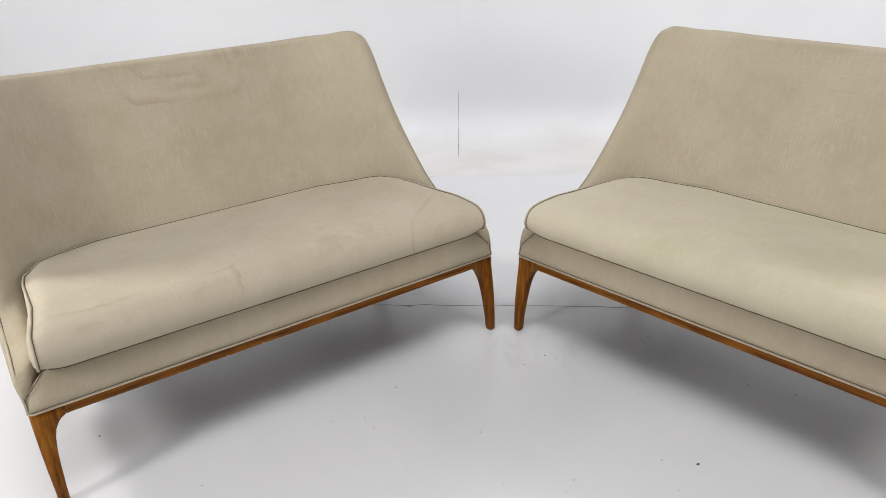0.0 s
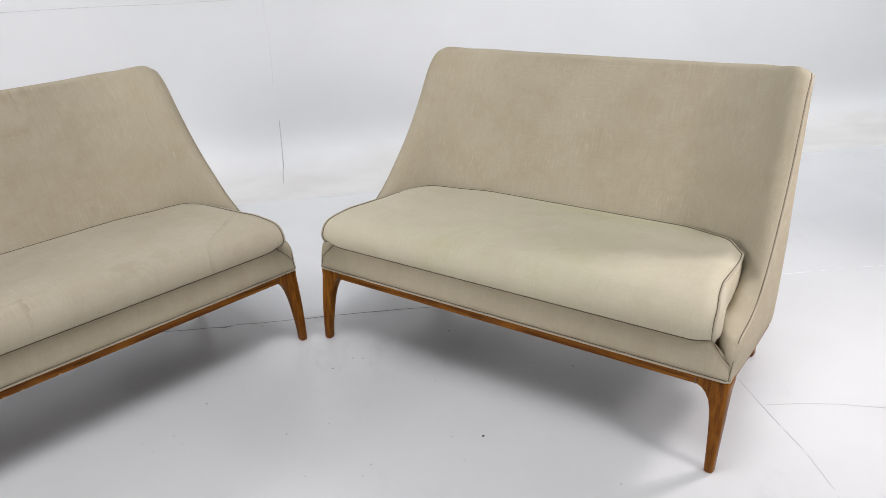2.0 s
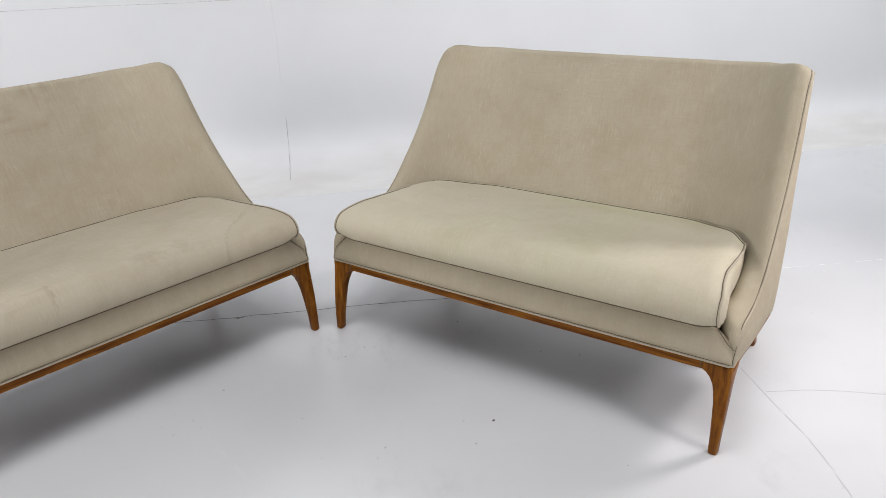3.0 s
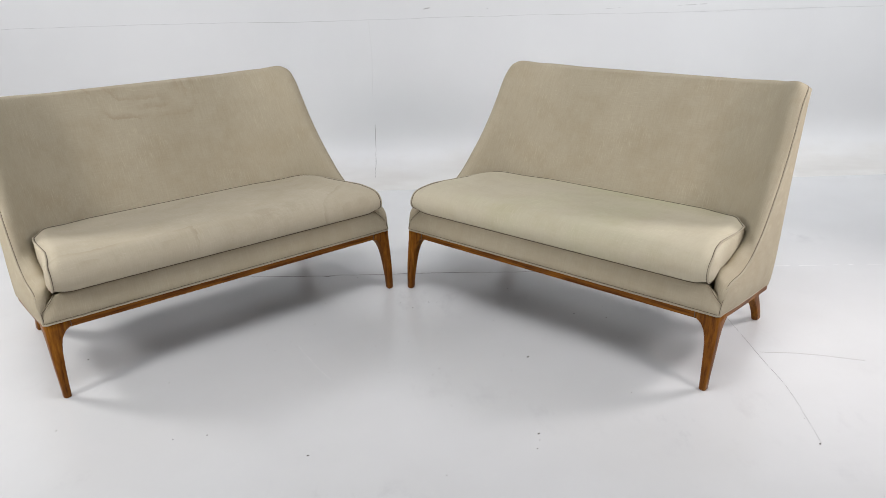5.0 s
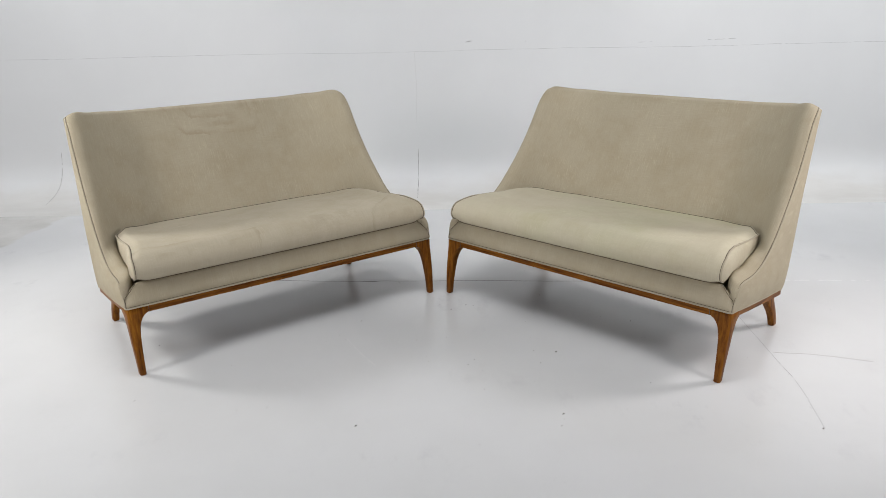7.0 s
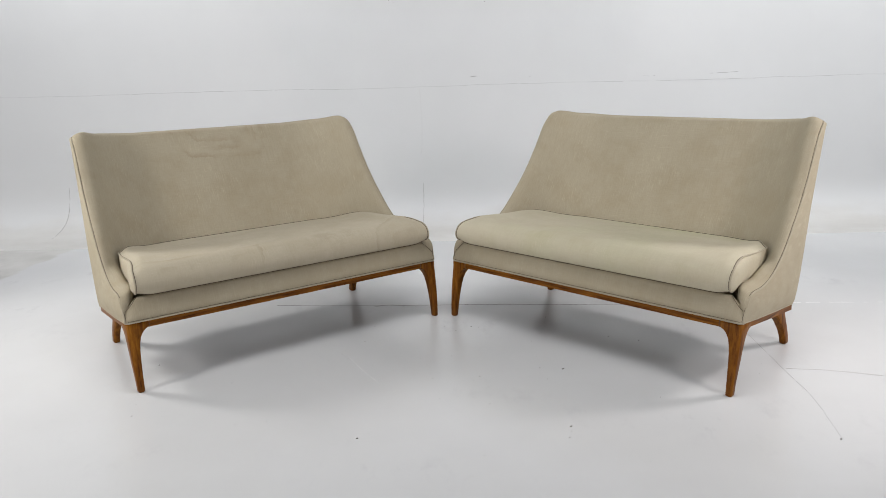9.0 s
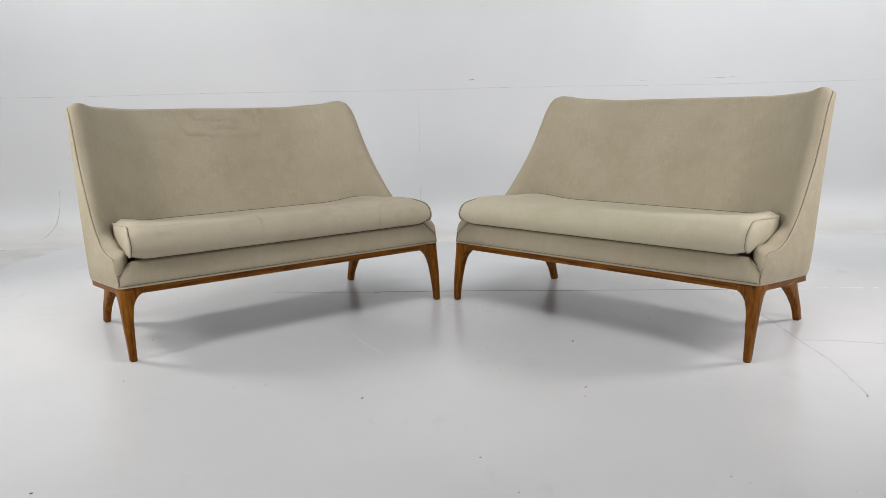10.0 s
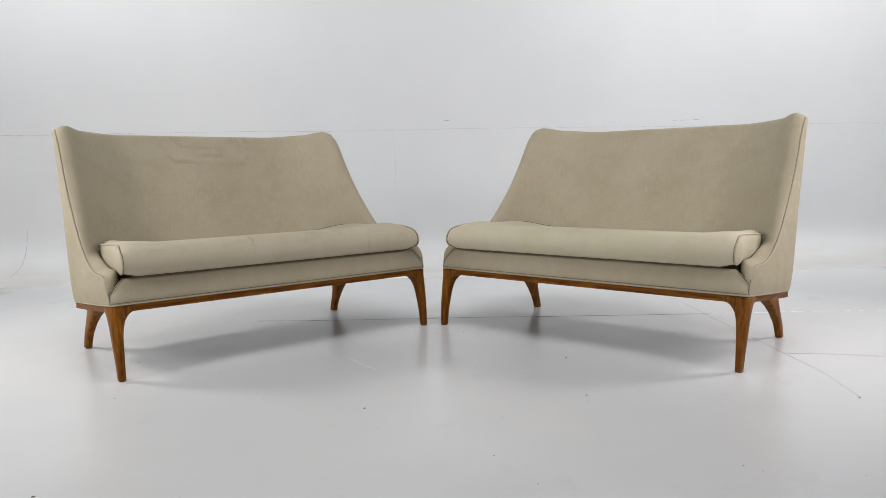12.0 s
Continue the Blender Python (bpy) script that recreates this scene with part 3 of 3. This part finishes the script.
            z += lift * max(0.0, (0.365 - z) / 0.043) + 0.007 * smooth01((s - 0.8) / 0.15) * (1 - 0.7 * smooth01((s - 0.94) / 0.06)) * smooth01((y - 0.25) / 0.1) * smooth01((z - 0.33) / 0.04)
            z -= 0.008 * smooth01((s - 0.94) / 0.06) * max(0.0, z - 0.363) / 0.05
            h = interp(y, (-0.01, 0.03, 0.08, 0.147, 0.23, 0.308, 0.366, 0.40, 0.60), (0.594, 0.590, 0.577, 0.565, 0.561, 0.557, 0.546, 0.535, 0.52))
            ring.append((u * h, y, z))
        cushion_rows.append(ring)
    body = list(cushion_rows)
    for sg in (-1, 1):
        ring = [Vector(p) for p in cushion_rows[-1 if sg > 0 else 0]]
        c = sum(ring, Vector()) / len(ring)
        for scale, out in ((0.97, 0.003), (0.88, 0.009), (0.7, 0.0135), (0.4, 0.016), (0.1, 0.0165)):
            nr = []
            for p in ring:
                y, z = c.y + (p.y - c.y) * (1 - (1 - scale) * 0.75), c.z + (p.z - c.z) * scale
                x = p.x + (interp(y, (-0.01, 0.03, 0.08, 0.147, 0.23, 0.308, 0.366, 0.40), (0.594, 0.590, 0.577, 0.565, 0.561, 0.557, 0.546, 0.535)) * sg - p.x)
                nr.append((x + sg * out * interp(y, (0.0, 0.1, 0.2, 0.35), (1.0, 0.9, 0.5, 0.15)), y, z))
            if sg > 0:
                body.append(nr)
            else:
                body.insert(0, nr)
    cushion = part("seat_cushion", loft(body), cushion_cloth, top, "plump loose cream linen seat cushion")
    edge = [Vector(r[round(0.70 * ncs)]) for r in cushion_rows]
    part("cushion_welt", tube([p + Vector((0, 0.0040, -0.0005)) for p in edge], 0.0026), cushion_cloth, cushion, "cream welt cord along the cushion's rear edge")
    # Welt seam, drawn dark also as the contact shade against the backrest.
    part("seam_shade", tube([p + Vector((0, -0.0002, 0.0009)) for p in edge], 0.0013, 6), SEAM_SHADE, cushion)
    # Dark tube painting the shadow gap between cushion front and apron.
    lip = [Vector(r[round(0.105 * ncs)]) for r in cushion_rows[3:-3]]
    part("seam_shade", tube([p + Vector((0, -0.001, -0.001)) for p in lip], 0.0014, 6), SEAM_SHADE, cushion)
    for sg in (-1, 1):
        loop = [Vector(p) for p in cushion_rows[-1 if sg > 0 else 0]]
        c = sum(loop, Vector()) / len(loop)
        pts = [p + (p - c).normalized() * 0.0008 + Vector((sg * 0.0012, 0, 0)) for p in loop]
        part("cushion_welt", tube(pts + pts[:1], 0.0030), PIPING_CLOTH, cushion, "cream welt cord on the cushion end")
        pts = [p + (p - c).normalized() * 0.0012 + Vector((sg * -0.0024, 0, 0)) for p in loop]
        part("seam_shade", tube(pts + pts[:1], 0.0012, 6), SEAM_SHADE, cushion)
    # wooden frame
    part("front_rail", box_mesh(-0.575, 0.575, 0.0145, 0.036, 0.215, 0.236), WOOD_RAIL, top, "slim brown wooden front rail", False)
    for sg in (-1, 1):
        part("joint_line", box_mesh(sg * 0.5605 - 0.0006, sg * 0.5605 + 0.0006, 0.0122, 0.020, 0.2148, 0.2355), SEAM_SHADE, top, "dark joint between rail and leg", False)
    rings = []
    for i in range(25):
        u = -1 + 2 * i / 24
        y = 0.442 + 0.133 * (1 - smooth01(abs(u) ** 4.5))
        rings.append([(u * 0.612, y, 0.1985), (u * 0.600, y - 0.02, 0.1985), (u * 0.600, y - 0.02, 0.1775), (u * 0.612, y, 0.1775)])
    part("rear_rail", loft(rings), WOOD_RAIL, top)
    for sg in (-1, 1):
        rings = []
        for y, z in ((0.06, 0.2335), (0.25, 0.2160), (0.447, 0.1985)):
            xo = side_x(y, 0.236) - 0.006
            rings.append([(sg * xo, y, z), (sg * (xo - 0.022), y, z), (sg * (xo - 0.022), y, z - 0.021), (sg * xo, y, z - 0.021)])
        part("side_rail", loft(rings), WOOD_SIDE, top, "", False)
        # front leg flaring into the rails
        secs = ((0.0, 0.6065, 0.624, -0.010, 0.010), (0.004, 0.604, 0.6265, -0.0125, 0.0125), (0.05, 0.604, 0.6285, -0.0095, 0.019), (0.10, 0.6025, 0.631, -0.004, 0.029),
                (0.14, 0.600, 0.6325, 0.002, 0.038), (0.165, 0.5965, 0.633, 0.006, 0.045), (0.185, 0.591, 0.6335, 0.009, 0.053), (0.200, 0.582, 0.6335, 0.0115, 0.062),
                (0.209, 0.573, 0.6335, 0.0125, 0.072), (0.214, 0.564, 0.6335, 0.013, 0.081), (0.235, 0.561, 0.6335, 0.013, 0.084))
        rings = [rounded(sg * x0 if sg > 0 else -x1, sg * x1 if sg > 0 else -x0, y0, y1, z, 0.006) for z, x0, x1, y0, y1 in secs]
        part("leg", loft(rings), WOOD, top, "tapered brown wooden front leg")
        # rear leg raked backwards
        secs = ((0.0, 0.5375, 0.5565, 0.566, 0.594), (0.004, 0.535, 0.559, 0.564, 0.597), (0.03, 0.534, 0.559, 0.556, 0.590), (0.06, 0.532, 0.559, 0.541, 0.578), (0.10, 0.527, 0.557, 0.512, 0.562),
                (0.13, 0.520, 0.555, 0.484, 0.553), (0.15, 0.513, 0.553, 0.460, 0.549), (0.168, 0.504, 0.551, 0.434, 0.546), (0.180, 0.496, 0.550, 0.416, 0.544))
        rings = [rounded(x0 if sg > 0 else -x1, x1 if sg > 0 else -x0, y0, y1, z, 0.006) for z, x0, x1, y0, y1 in secs]
        part("leg", loft(rings), WOOD, top, "raked brown wooden rear leg")
    return top


def cushion_profile(t, rear_y, crown):
    """A closed section of the cushion: flat below, bull-nosed in front, crowned above."""
    depth = rear_y - 0.085

    def top_z(y):
        return interp(y, (0.055, 0.14, 0.26, 0.40, 0.53), (0.4205, 0.4185, 0.4095, 0.3975, 0.3840)) + (crown - 0.0145)

    pts = [(0.10, 0.3215), (0.034, 0.3220), (0.012, 0.3265), (0.001, 0.342), (-0.002, 0.363), (0.004, 0.386), (0.020, 0.406), (0.055, 0.4205)]
    pts += [(0.055 + f * depth, top_z(0.055 + f * depth)) for f in (0.18, 0.42, 0.70)]
    pts += [(rear_y - 0.03, top_z(rear_y - 0.03)), (rear_y - 0.005, top_z(rear_y) - 0.007), (rear_y, 0.352), (rear_y - 0.03, 0.322), (0.10 + 0.42 * depth, 0.3215)]
    k = len(pts)
    f = t * k
    i, w = int(f) % k, f - int(f)
    P = [np.array(pts[(i + d) % k]) for d in (-1, 0, 1, 2)]
    q = 0.5 * (2 * P[1] + (P[2] - P[0]) * w + (2 * P[0] - 5 * P[1] + 4 * P[2] - P[3]) * w * w + (3 * P[1] - P[0] - 3 * P[2] + P[3]) * w ** 3)
    return float(q[0]), float(q[1])


PLACE_A = pose(-0.5055, -0.4080, 0, 0, 0, 41.37)
PLACE_B = pose(0.5055, -0.4085, 0, 0, 0, -41.37)
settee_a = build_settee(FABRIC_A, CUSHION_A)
settee_a.matrix_world = PLACE_A
tagged(settee_a, "cream linen settee with brown wooden legs and a water-stained backrest", "settee", "pair of settees")
for x, w, h in ((-0.317, 0.010, 0.0016), (-0.262, 0.014, 0.0018), (-0.238, 0.018, 0.0022), (-0.196, 0.013, 0.0026), (-0.104, 0.013, 0.0034), (0.003, 0.011, 0.0022), (0.21, 0.008, 0.0016)):
    sliver = loft([[(x - w * 0.5, 0.0150, 0.2146), (x - w * 0.5, 0.0142, 0.2150), (x - w * 0.5, 0.0200, 0.2146)], [(x - w * 0.1, 0.0141, 0.2146), (x - w * 0.2, 0.0141, 0.2150 + h), (x, 0.0220, 0.2146)],
                   [(x + w * 0.5, 0.0150, 0.2146), (x + w * 0.5, 0.0142, 0.2152), (x + w * 0.5, 0.0200, 0.2146)]])
    part("worn_chip", sliver, RAW_WOOD, settee_a, "pale splintered chip on the rail's lower edge", False)
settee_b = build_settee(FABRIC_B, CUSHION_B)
settee_b.matrix_world = PLACE_B
tagged(settee_b, "cream linen settee with brown wooden legs and a faintly greenish cushion", "settee", "pair of settees")
